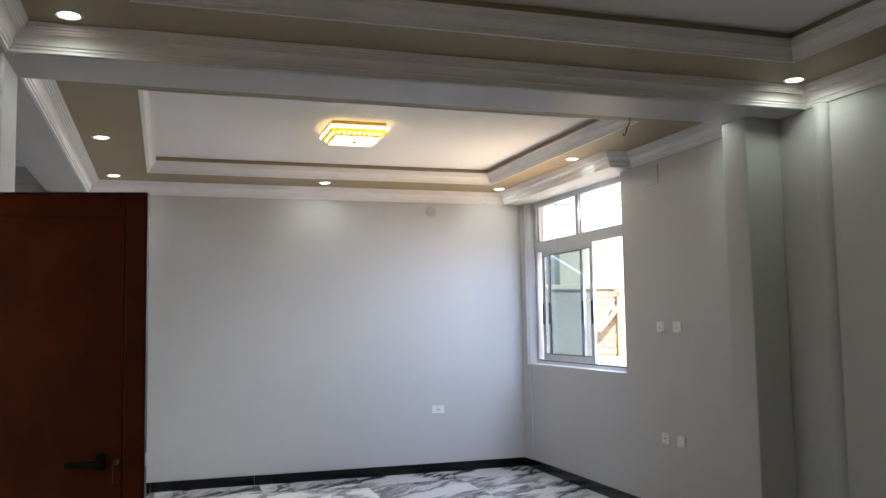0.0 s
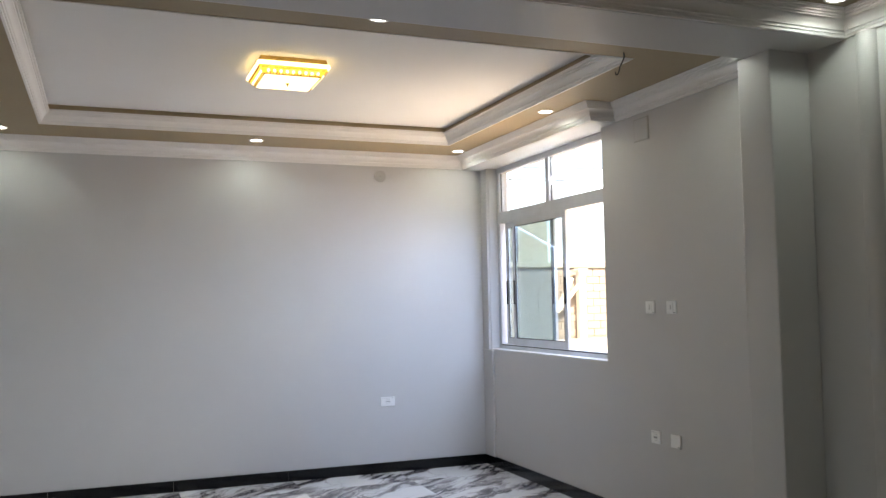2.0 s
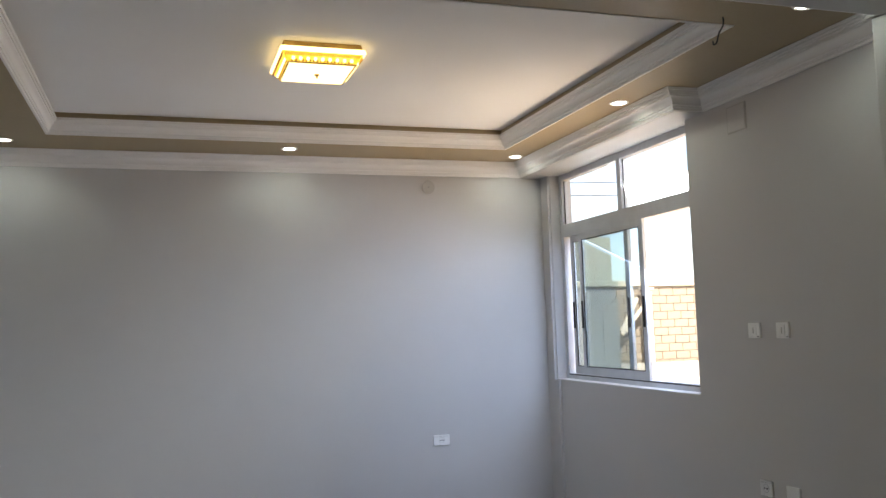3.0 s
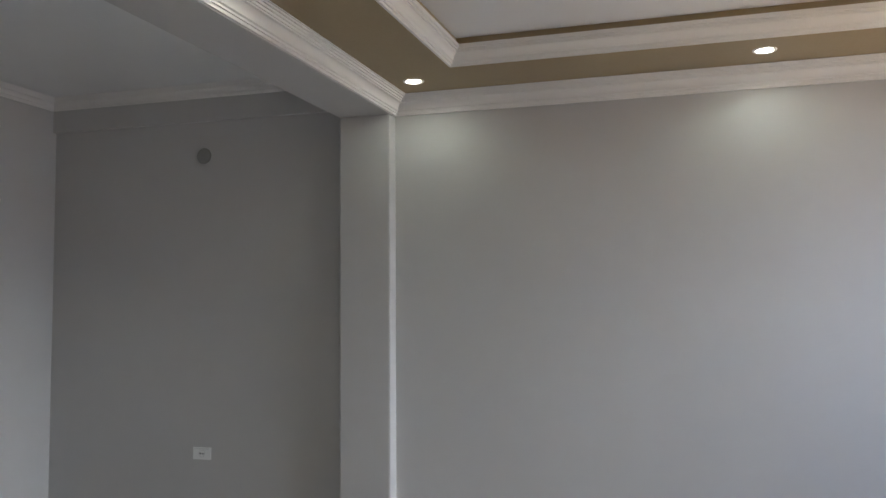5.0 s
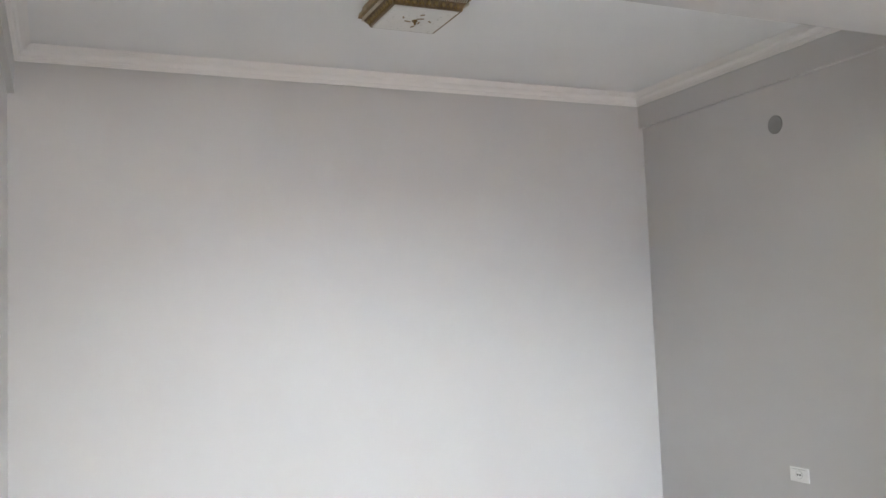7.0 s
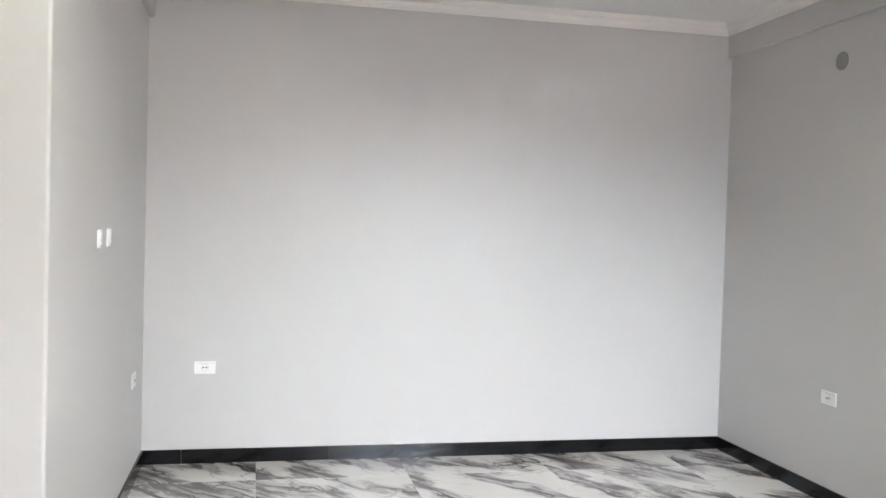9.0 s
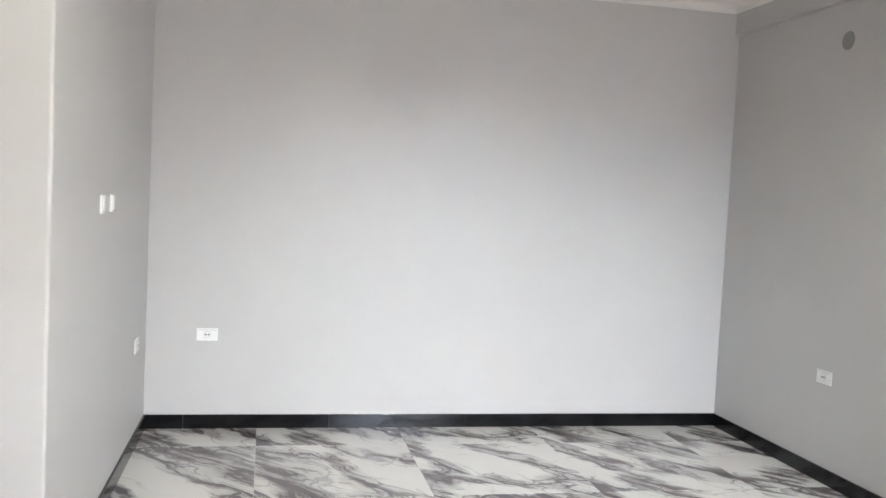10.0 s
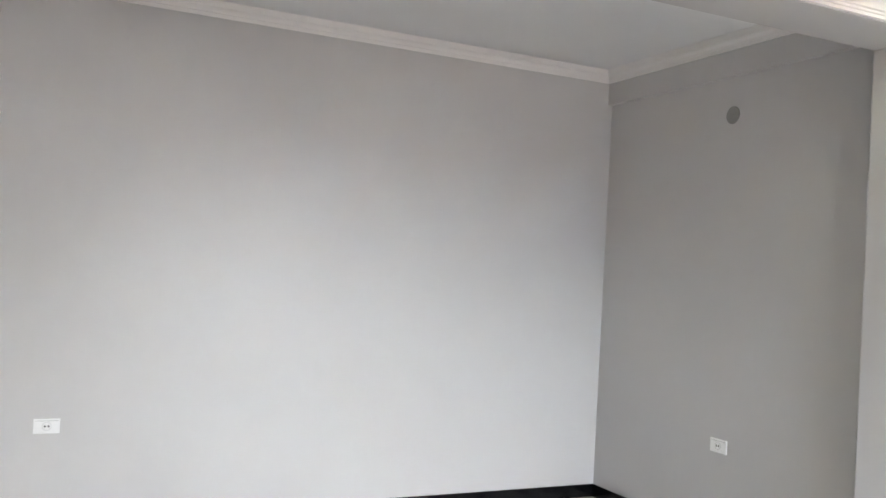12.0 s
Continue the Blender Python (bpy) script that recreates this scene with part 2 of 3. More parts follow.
def link(name, bm, material, smooth=False):
    bmesh.ops.recalc_face_normals(bm, faces=bm.faces)
    me = bpy.data.meshes.new(name)
    bm.to_mesh(me)
    bm.free()
    if smooth:
        me.polygons.foreach_set("use_smooth", [True] * len(me.polygons))
        me.set_sharp_from_angle(angle=radians(35))
    me.materials.append(material)
    return new(name, me)


def part(name, bm, material, parent, label="", smooth=False):
    ob = link(name, bm, material, smooth)
    ob.parent = parent
    return tagged(ob, label)


def thing(name, label, category, at=Matrix(), group="", kind=""):
    ob = new(name)
    ob.empty_display_size = 0.1
    ob.matrix_world = at
    return tagged(ob, label, category, group, kind)


def setting(name, bm, material, label, category="wall", smooth=False):
    return tagged(link(name, bm, material, smooth), label, category, kind="structure")


def sweep(profile, path, closed=False):
    """A moulding: a profile of (out, up) swept along a plan line, mitred; out is to the left of the line."""
    bm = bmesh.new()
    n = len(path)
    pts = [Vector(p) for p in path]
    rings = []
    for i in range(n):
        a = pts[i - 1] if (closed or i) else None
        c = pts[(i + 1) % n] if (closed or i < n - 1) else None
        d1 = (pts[i] - a).normalized() if a is not None else None
        d2 = (c - pts[i]).normalized() if c is not None else None
        d1, d2 = d1 or d2, d2 or d1
        n1, n2 = Vector((-d1.y, d1.x)), Vector((-d2.y, d2.x))
        m = (n1 + n2) / (1 + n1.dot(n2))
        rings.append([bm.verts.new((pts[i].x + m.x * o, pts[i].y + m.y * o, u)) for o, u in profile])
    k = len(profile)
    for i in range(n if closed else n - 1):
        r, s = rings[i], rings[(i + 1) % n]
        for j in range(k):
            bm.faces.new((r[j], r[(j + 1) % k], s[(j + 1) % k], s[j]))
    if not closed:
        bm.faces.new(rings[0])
        bm.faces.new(rings[-1][::-1])
    return bm


def crown(top, h, p):
    """A crown moulding under a ceiling at height top: two fillets, a cove and a bead."""
    pr = [(0, -1), (0.13, -1), (0.13, -0.87), (0.21, -0.87), (0.21, -0.78), (0.29, -0.74)]
    for i in range(7):
        a = i / 6 * math.pi / 2
        pr.append((0.29 + 0.32 * (1 - math.cos(a)), -0.72 + 0.36 * math.sin(a)))
    pr += [(0.61, -0.30), (0.70, -0.30), (0.70, -0.21), (0.80, -0.21), (0.80, -0.12), (0.91, -0.12), (0.91, -0.05), (1.0, -0.05), (1.0, -0.015), (0, -0.015)]
    return [(o * p, top + u * h) for o, u in pr]


# ---- plan ----
ZS, ZB, ZC, ZT = 2.92, 2.80, 3.115, 3.058          # soffit, underside of the beams, bay and tray ceilings
XC, XW, XL, XR = -7.065, -4.52, -4.415, -4.755
YR, YD, YX0, YX1 = 0.04, -4.03, -4.43, -4.0
YBACK = -10.6
T = 0.2

# ---- walls ----
setting("wall_north", boxes((XL - 0.17, T, 0, 0.25, 0, 3.4)), M_WALL, "pale grey painted wall with sockets")
setting("wall_recess", boxes((XC - T, XL - 0.171, YR, 0.25, 0, 3.4)), M_WALL, "pale grey painted wall of the side bay")
setting("wall_west", boxes((XC - T, XC, YD - T, YR, 0, 3.4)), M_WALL, "large pale grey painted wall of the side bay")
setting("wall_bay_south", boxes((XC, XR + 0.1, YD - 0.15, YD, 0, 3.4)), M_WALL, "pale grey painted wall with light switches")
setting("wall_recess_band", boxes((XC, XR, YR - 0.035, YR, 2.875, 3.3)), M_WALL, "shallow painted beam band above the wall", "beam")
setting("wall_south_band", boxes((XC, XR, YD, YD + 0.035, 2.86, 3.3)), M_WALL, "shallow painted beam band above the wall", "beam")
WY0, WY1, WZ0, WZ1 = -2.165, -0.14, 1.085, 2.80
BOX_X, BOX_Y = -0.20, -2.36               # box over the window head
# opening of an unseen window, added to let light into the front room
FY0, FY1, FZ0, FZ1 = -8.4, -7.0, 1.085, 2.80
setting("wall_east", boxes((0, T, WY1, 0, 0, 3.4), (0, T, WY0, WY1, 0, WZ0), (0, T, WY0, WY1, WZ1, 3.4), (0, T, FY1, WY0, 0, 3.4),
                           (0, T, FY0, FY1, 0, FZ0), (0, T, FY0, FY1, FZ1, 3.4), (0, T, YBACK, FY0, 0, 3.4)), M_WALL,
        "pale grey painted wall with a window opening")
setting("wall_back", boxes((XW - T, T, YBACK - T, YBACK, 0, 3.4)), M_WALL, "plain pale grey painted wall")
DY0, DY1, DZ = -5.48, -4.60, 2.72      # doorway with its frame
setting("wall_door_side", boxes((XW - 0.15, XW, YBACK, DY0, 0, 3.4), (XW - 0.15, XW, DY0, DY1, DZ, 3.4), (XW - 0.15, XW, DY1, YX0, 0, 3.4)), M_WALL,
        "pale grey painted wall beside a doorway")
setting("corner_pilaster", boxes((-0.022, 0, WY1 + 0.012, 0, WZ0, 3.0), (-0.022, 0, -0.20, 0, 0.09, WZ0 - 0.006), bevel=0.004), M_WALL, "shallow painted corner pilaster", "pilaster")
setting("pillar_north", boxes((XR, XL, -0.10, 0.1, 0, ZB), bevel=0.012), M_WALL, "pale grey painted pillar under the beam", "pillar")
setting("pillar_corner", bevelled(boxes((XR - 0.06, XL - 0.008, YX0, YD + 0.007, 0, ZB)), 0.014, 3), M_WALL, "pale grey painted pillar where beams meet", "pillar")
setting("pillar_east", boxes((-0.26, 0, -4.19, -3.95, 0, ZB), bevel=0.01), M_WALL, "pale grey painted pillar beside the window wall", "pillar")
setting("pilaster_east", rotated(disc(0.07, 0, ZB, 32), Matrix.Translation((0.035, -4.56, 0))), M_WALL, "narrow rounded painted pilaster", "pilaster", True)
setting("beam_across", boxes((XR, 0, YX0, YX1, ZB, 3.4)), M_WALL, "painted ceiling beam across the room", "beam")
setting("beam_along", boxes((XR, XL, YX1, 0.0, ZB, 3.4)), M_WALL, "painted ceiling beam beside the bay", "beam")
setting("beam_door_side", boxes((XW, XL, YBACK, YX0, ZB, 3.4)), M_WALL, "painted header beam over the door wall", "beam")
setting("window_box", boxes((BOX_X, 0, BOX_Y, 0, ZB, ZS + 0.2)), M_WALL, "pale grey painted box over the window head", "pelmet")
setting("side_room_walls", boxes((-7.2, -7.1, -8, YD - 0.15, 0, 0.9), (-7.2, -7.1, -8, YD - 0.15, 2.5, 3.3), (-7.2, -7.1, -8, -7.3, 0.9, 2.5), (-7.2, -7.1, -4.9, YD - 0.15, 0.9, 2.5), (-7.2, XW - 0.15, -8.1, -8, 0, 3.3)), M_WALL, "plain walls of the room behind the door")

# ---- ceilings ----
TX0, TX1, TY0, TY1 = -3.875, -0.575, -3.46, -0.585      # salon tray
NX0, NX1, NY0, NY1 = -3.87, -0.48, -9.6, -4.905         # front tray


def ring(x0, x1, y0, y1, a0, a1, b0, b1, z0, z1):
    """One flat frame: an outer rectangle with a rectangular opening through it."""
    bm = bmesh.new()
    rows = [[bm.verts.new((x, y, z)) for x, y in pts] for z in (z0, z1)
            for pts in (((x0, y0), (x1, y0), (x1, y1), (x0, y1)), ((a0, b0), (a1, b0), (a1, b1), (a0, b1)))]
    lo_out, lo_in, hi_out, hi_in = rows
    for k in range(4):
        n = (k + 1) % 4
        for p, q in ((lo_out, lo_in), (hi_out, hi_in), (lo_out, hi_out), (lo_in, hi_in)):
            bm.faces.new((p[k], p[n], q[n], q[k]))
    return bm


setting("ceiling_salon_soffit", ring(XL, 0, YX1, 0, TX0, TX1, TY0, TY1, ZS, ZS + 0.10), M_TAN, "tan painted dropped ceiling border", "ceiling")
setting("ceiling_salon_tray_edge", ring(XL, 0, YX1, 0, TX0 + 0.055, TX1 - 0.055, TY0 + 0.055, TY1 - 0.055, ZS + 0.101, ZT), M_TAN, "tan painted upstand of the tray", "ceiling")
setting("ceiling_salon", boxes((XL, 0, YX1, 0, ZT, ZT + 0.1)), M_CEIL, "white painted tray ceiling", "ceiling")
setting("ceiling_front_soffit", ring(XL, 0, YBACK, YX0, NX0, NX1, NY0, NY1, ZS, ZS + 0.10), M_TAN, "tan painted dropped ceiling border", "ceiling")
setting("ceiling_front_tray_edge", ring(XL, 0, YBACK, YX0, NX0 + 0.055, NX1 - 0.055, NY0 + 0.055, NY1 - 0.055, ZS + 0.101, ZT), M_TAN, "tan painted upstand of the tray", "ceiling")
setting("ceiling_front", boxes((XL, 0, YBACK, YX0, ZT, ZT + 0.1)), M_CEIL, "white painted tray ceiling", "ceiling")
setting("ceiling_bay", boxes((XC, XR, YD, YR, ZC, ZC + 0.1)), M_CEIL, "plain white painted ceiling", "ceiling")
setting("ceiling_side_room", boxes((-7.2, XW - 0.15, -8.1, YD - 0.15, 3.3, 3.4)), M_CEIL, "plain white ceiling", "ceiling")
setting("roof_slab", boxes((-7.4, 0.45, YBACK - 0.3, 0.35, 3.4, 3.6)), M_RENDER, "concrete roof slab", "roof")

# ---- cornices ----
c1 = crown(ZS, 0.117, 0.11)
setting("cornice_salon", sweep(c1, [(XL, YX1), (-0.26, YX1), (-0.26, -3.95), (0, -3.95), (0, BOX_Y), (BOX_X, BOX_Y), (BOX_X, 0), (XL, 0)], True), M_CORN,
        "white moulded gypsum cornice", "cornice", True)
setting("cornice_front", sweep(c1, [(XL, YBACK), (0, YBACK), (0, YX0), (XL, YX0)], True), M_CORN, "white moulded gypsum cornice", "cornice", True)
c2 = crown(ZC, 0.082, 0.08)
setting("cornice_bay", sweep(c2, [(XR, YR - 0.035), (XC, YR - 0.035), (XC, YD + 0.035), (XR, YD + 0.035)], False), M_CORN, "white moulded gypsum cornice", "cornice", True)


def tray_trim(x0, x1, y0, y1):
    """The moulding on the inner edge of a tray, its ledge standing into the opening."""
    pr = [(0, 0), (0.014, 0), (0.014, 0.013), (0.023, 0.013), (0.023, 0.026), (0.030, 0.030), (0.034, 0.044), (0.044, 0.058), (0.056, 0.064), (0.056, 0.074),
          (0.065, 0.074), (0.065, 0.084), (0.076, 0.084), (0.076, 0.104), (0, 0.104)]
    return sweep([(o, ZS - 0.004 + u) for o, u in pr], [(x0, y0), (x1, y0), (x1, y1), (x0, y1)], True)


setting("tray_trim_salon", tray_trim(TX0, TX1, TY0, TY1), M_CORN, "white moulded trim of the tray", "cornice", True)
setting("tray_trim_front", tray_trim(NX0, NX1, NY0, NY1), M_CORN, "white moulded trim of the tray", "cornice", True)


# ---- window ----
def window(name, y0, y1, z0, z1, ztr, label):
    w = thing(name, label, "window", kind="structure")
    x0, x1, f = 0.085, 0.145, 0.05
    part("window_frame", boxes((x0, x1, y0, y0 + f, z0, z1), (x0, x1, y1 - f, y1, z0, z1), (x0, x1, y0 + f, y1 - f, z0, z0 + f), (x0, x1, y0 + f, y1 - f, z1 - f, z1),
                               (x0, x1, y0 + f, y1 - f, ztr - 0.06, ztr + 0.045)), M_ALU, w)
    ym = (y0 + y1) / 2
    part("mullion", boxes((x0, x1, ym - 0.03, ym + 0.03, ztr + 0.045, z1 - f)), M_ALU, w)
    for a, b in ((y0 + f, ym - 0.03), (ym + 0.03, y1 - f)):
        p = part("pane", boxes((x0 + 0.028, x0 + 0.034, a, b, ztr + 0.045, z1 - f)), M_GLASS, w)
        # thin black strips imitate the shadow gaps beside the glass
        part("shadow_gap", boxes((x0 + 0.020, x0 + 0.027, a, a + 0.006, ztr + 0.045, z1 - f), (x0 + 0.020, x0 + 0.027, b - 0.006, b, ztr + 0.045, z1 - f)), M_DARKM, w, "black strip standing in for a shadow gap")
        p.visible_shadow = False
    for a, b, x in ((y1 - 1.30, y1 - 0.31, x0 + 0.004), (y1 - 1.05, y1 - 0.10, x0 + 0.034)):
        s = part("sash", boxes((x, x + 0.024, a, a + 0.05, z0 + f, ztr - 0.06), (x, x + 0.024, b - 0.05, b, z0 + f, ztr - 0.06),
                               (x, x + 0.024, a + 0.05, b - 0.05, z0 + f, z0 + f + 0.06), (x, x + 0.024, a + 0.05, b - 0.05, ztr - 0.11, ztr - 0.06)), M_ALU, w)
        p = part("pane", boxes((x + 0.009, x + 0.015, a + 0.05, b - 0.05, z0 + f + 0.06, ztr - 0.11)), M_TINT, s)
        p.visible_shadow = False
        ga, gb, gc, gd = a + 0.05, b - 0.05, z0 + f + 0.06, ztr - 0.11
        # black strips round the sash glass, for the shadow gaps there
        part("shadow_gap", boxes((x - 0.001, x + 0.006, ga, ga + 0.007, gc, gd), (x - 0.001, x + 0.006, gb - 0.007, gb, gc, gd), (x - 0.001, x + 0.006, ga, gb, gc, gc + 0.006),
                             (x - 0.001, x + 0.006, ga, gb, gd - 0.006, gd)), M_DARKM, s, "black strip standing in for a shadow gap")
        part("latch", boxes((x - 0.010, x + 0.002, a + 0.016, a + 0.034, z0 + 0.42, z0 + 0.64), bevel=0.003), M_DARKM, s, "black sash latch")
        part("latch", boxes((x - 0.010, x + 0.002, b - 0.034, b - 0.016, z0 + 0.42, z0 + 0.64), bevel=0.003), M_DARKM, s, "black sash latch")
    part("track_groove", boxes((x0 - 0.002, x0 + 0.001, y0 + f, y1 - f, z0 + f - 0.012, z0 + f - 0.004)), M_DARKM, w, "dark sliding track groove")
    part("window_sill", boxes((0.001, x0, y0 + 0.002, y1 - 0.002, z0 - 0.004, z0 + 0.006), bevel=0.002), M_CORN, w)
    return w


window("window_1", WY0, WY1, WZ0, WZ1, 2.33, "grey aluminium sliding window with a top light")
# unseen window behind the viewpoint, added as a light source
window("window_2_unseen", FY0, FY1, FZ0, FZ1, 2.33, "grey aluminium sliding window with a top light")

# ---- skirting ----
def skirting(name, path):
    """A baseboard of black tile pieces with fine joints, set along a plan line with the room on its left."""
    ob = thing(name, "polished black tile baseboard with fine joints", "baseboard", kind="structure")
    for k, (a, b) in enumerate(zip(path, path[1:])):
        a, b = Vector(a), Vector(b)
        d = (b - a).normalized()
        n = Vector((-d.y, d.x))
        ln = (b - a).length
        cuts = [0.0]
        while cuts[-1] + 0.955 < ln - 0.12:
            cuts.append(cuts[-1] + 0.955)
        cuts.append(ln)
        for u, v in zip(cuts, cuts[1:]):
            bm = boxes((u + 0.0008, v - 0.0008, 0, 0.014, 0, 0.092), bevel=0.0015)
            bmesh.ops.transform(bm, matrix=Matrix.Translation((a.x, a.y, 0)) @ Matrix.Rotation(math.atan2(d.y, d.x), 4, "Z"), verts=bm.verts)
            part("tile", bm, M_BLACK, ob)
    return ob


skirting("baseboard_salon", [(0, -3.95), (0, 0), (XL, 0), (XL, -0.1), (XR, -0.1), (XR, YR), (XC, YR), (XC, YD), (XR, YD)])
skirting("baseboard_front", [(XW, YBACK), (0, YBACK), (0, -4.19), (-0.26, -4.19), (-0.26, -3.95)])

# ---- outside ----
setting("ground", boxes((-400, 400, -400, 400, -0.4, -0.3)), M_EARTH, "dusty ground outside", "ground")


# neighbouring house with a pale green wall, a ledge and an outer stair
house = thing("neighbour_house", "pale green rendered house beyond the window", "house", pose(0.45, 4.2, -0.3))
# lower wall and steps take the darker colour that stands for shade
part("wall", boxes((-2.4, 2.55, 0, 4, 0, 2.36)), M_HOUSE_SHADE, house, "lower wall, coloured teal-grey for its shade")
part("ledge", boxes((-2.45, 2.58, -0.05, 0.02, 2.34, 2.42), bevel=0.01), M_GREEN, house)
upper = part("upper_wall", boxes((2.02, 2.52, 0.02, 3.6, 2.42, 3.05)), M_GREEN, house, "pale green upper wall")
part("joint", boxes((2.24, 2.255, 0.012, 0.02, 2.42, 3.05)), M_RENDER, upper)
part("joint", boxes((2.02, 2.52, 0.010, 0.02, 2.69, 2.705)), M_RENDER, upper)
for k in range(6):
    part("step", boxes((2.33 + 0.042 * k, 2.372 + 0.042 * k, -0.008, -0.001, 1.0, 1.99 + 0.036 * k)), M_HOUSE_SHADE, house)
    # thin pale strip imitates sunlight catching the tread edge
    part("lit_step_edge", boxes((2.333 + 0.042 * k, 2.372 + 0.042 * k, -0.020, -0.001, 1.99 + 0.036 * k, 2.002 + 0.036 * k)), M_RENDER, house, "step edge, pale to stand in for sunlight")

# boundary wall of pale blocks, each block a piece, under a coping
gwall = thing("block_wall", "pale stone block boundary wall in daylight", "garden wall", pose(3.5, 6.6, -0.3))
part("backing", boxes((0, 4.6, 0.03, 0.22, 0, 2.44)), M_RENDER, gwall)
part("coping", boxes((-0.05, 4.65, -0.05, 0.27, 2.44, 2.54), bevel=0.012), M_ROOF, gwall)
blk = bpy.data.meshes.new("block")
bb = boxes((0.005, 0.275, 0, 0.035, 0.005, 0.135), bevel=0.005)
bmesh.ops.recalc_face_normals(bb, faces=bb.faces)
bb.to_mesh(blk)
bb.free()
blk.materials.append(M_STONE)
for r in range(17):
    for c in range(16):
        o = new("block", blk)
        o.parent = gwall
        o.location = (0.02 + 0.28 * c + (0.14 if r % 2 else 0), 0, 0.03 + 0.14 * r)
post = thing("gate_post", "brown rusty steel post by the block wall", "post", pose(4.83, 6.42, -0.3))
part("shaft", boxes((-0.07, 0.07, -0.07, 0.07, 0, 2.36), bevel=0.008), M_ROOF, post)
part("cap", boxes((-0.10, 0.10, -0.09, 0.09, 2.36, 2.41), bevel=0.008), M_ROOF, post)
for bx, bz, ln, tilt in ((-0.26, 1.88, 0.74, -47), (-0.35, 1.95, 0.66, -60)):
    part("brace", rotated(boxes((-ln / 2, ln / 2, -0.03, 0.03, -0.03, 0.03), bevel=0.006), Matrix.Translation((bx, 0, bz)) @ Matrix.Rotation(radians(tilt), 4, "Y")), M_ROOF, post)

# raised terrace outside
setting("pavement", boxes((2.4, 11.5, 2.6, 6.4, -0.3, 0.82), bevel=0.02), M_RENDER, "sunlit cement terrace outside", "pavement")

# overhead wires and a far lattice mast
for k, (za, zb) in enumerate(((4.5, 5.6), (4.85, 6.0))):
    w = bpy.data.curves.new("overhead_wire", "CURVE")
    w.dimensions, w.bevel_depth = "3D", 0.012
    ws = w.splines.new("POLY")
    ws.points.add(16)
    for q in range(17):
        u = q / 16
        ws.points[q].co = (5.7 + 14 * u, 11.4 + 0.3 * k - 5 * u, za + (zb - za) * u - 0.5 * math.sin(math.pi * u), 1)
    w.materials.append(M_WIRE)
    tagged(new("overhead_wire", w), "dark overhead wire against the bright sky", "wire", "overhead wires")
mast = thing("lattice_mast", "thin steel lattice mast carrying wires", "mast", pose(5.7, 11.4, -0.3))
for sx in (-0.15, 0.15):
    part("leg", boxes((sx - 0.03, sx + 0.03, -0.03, 0.03, 0, 7.5)), M_STEEL, mast)
for k in range(18):
    bm = boxes((-0.2, 0.2, -0.012, 0.012, -0.012, 0.012))
    part("brace", rotated(bm, Matrix.Translation((0, 0, 0.3 + 0.4 * k)) @ Matrix.Rotation(radians(45 if k % 2 else -45), 4, "Y")), M_STEEL, mast)


# ---- things ----
M_RIM = mat("rim_shadow_grey", (0.60, 0.60, 0.59), 0.4, var=0.03)
M_COVER = mat("painted_cover", (0.46, 0.448, 0.425), 0.45, var=0.05)
def plate(at, turn, kind, label, group, wide=0.082, high=0.084):
    """A white wall plate: light switch, socket or blank cover. It faces local -y."""
    ob = thing({"switch": "light_switch", "socket": "power_socket", "blank": "blank_plate"}[kind], label,
               {"switch": "switch", "socket": "socket", "blank": "cover plate"}[kind], pose(*at, 0, 0, turn), group)
    w, h = wide / 2, high / 2
    part("plate", boxes((-w, w, -0.010, 0, -h, h), bevel=0.003), M_PLAST, ob)
    if kind == "switch":
        part("rocker", boxes((-0.022, 0.022, -0.014, -0.009, -0.028, 0.028), bevel=0.002), M_PLAST, ob)
        part("indicator", boxes((-0.003, 0.003, -0.0155, -0.0135, -0.016, 0.016)), M_COVER, ob, "thin grey indicator line")
        part("mark", boxes((w - 0.024, w - 0.008, -0.0112, -0.0098, -h + 0.006, -h + 0.010)), M_SLOT, ob, "tiny dark printed mark")
    if kind == "socket":
        # grey ring puts the shadow round the insert into colour
        ring_bm = rotated(disc(0.024, 0.008, 0.0115, 28), Matrix.Rotation(radians(90), 4, "X"))
        part("socket_rim", ring_bm, M_RIM, ob, "rim of the socket, greyed for its shadow")
        bm = rotated(disc(0.021, 0.009, 0.0122, 24), Matrix.Rotation(radians(90), 4, "X"))
        part("socket_insert", bm, M_PLAST, ob, "round white insert")
        for k in (-1, 1):
            b2 = disc(0.0055, 0.012, 0.0135, 12)
            bmesh.ops.transform(b2, matrix=Matrix.Translation((0.0095 * k, 0, 0)) @ Matrix.Rotation(radians(90), 4, "X"), verts=b2.verts)
            part("hole", b2, M_SLOT, ob)
        part("seam", boxes((-w + 0.008, w - 0.008, -0.0112, -0.0098, h - 0.012, h - 0.0105)), M_GREYP, ob)
    if kind == "blank":
        part("mark", boxes((w - 0.024, w - 0.008, -0.0112, -0.0098, -h + 0.006, -h + 0.010)), M_SLOT, ob, "tiny dark printed mark")
    return ob


plate((-0.992, 0, 0.640), 0, "socket", "white double-width socket on the grey wall", "wall sockets", 0.135, 0.082)
plate((-5.812, YR, 0.631), 0, "socket", "white double-width socket on the grey wall", "wall sockets", 0.135, 0.082)
plate((XC, -3.643, 0.626), 90, "socket", "white double-width socket near the wall corner", "wall sockets", 0.135, 0.082)
plate((-6.62, YD, 0.626), 180, "socket", "white double-width socket below the switches", "wall sockets", 0.135, 0.082)
plate((0, -2.742, 0.621), -90, "socket", "square white socket beside a blank plate", "wall sockets", 0.1)
plate((0, -2.955, 0.621), -90, "blank", "square white blank plate beside a socket", "wall plates", 0.1)
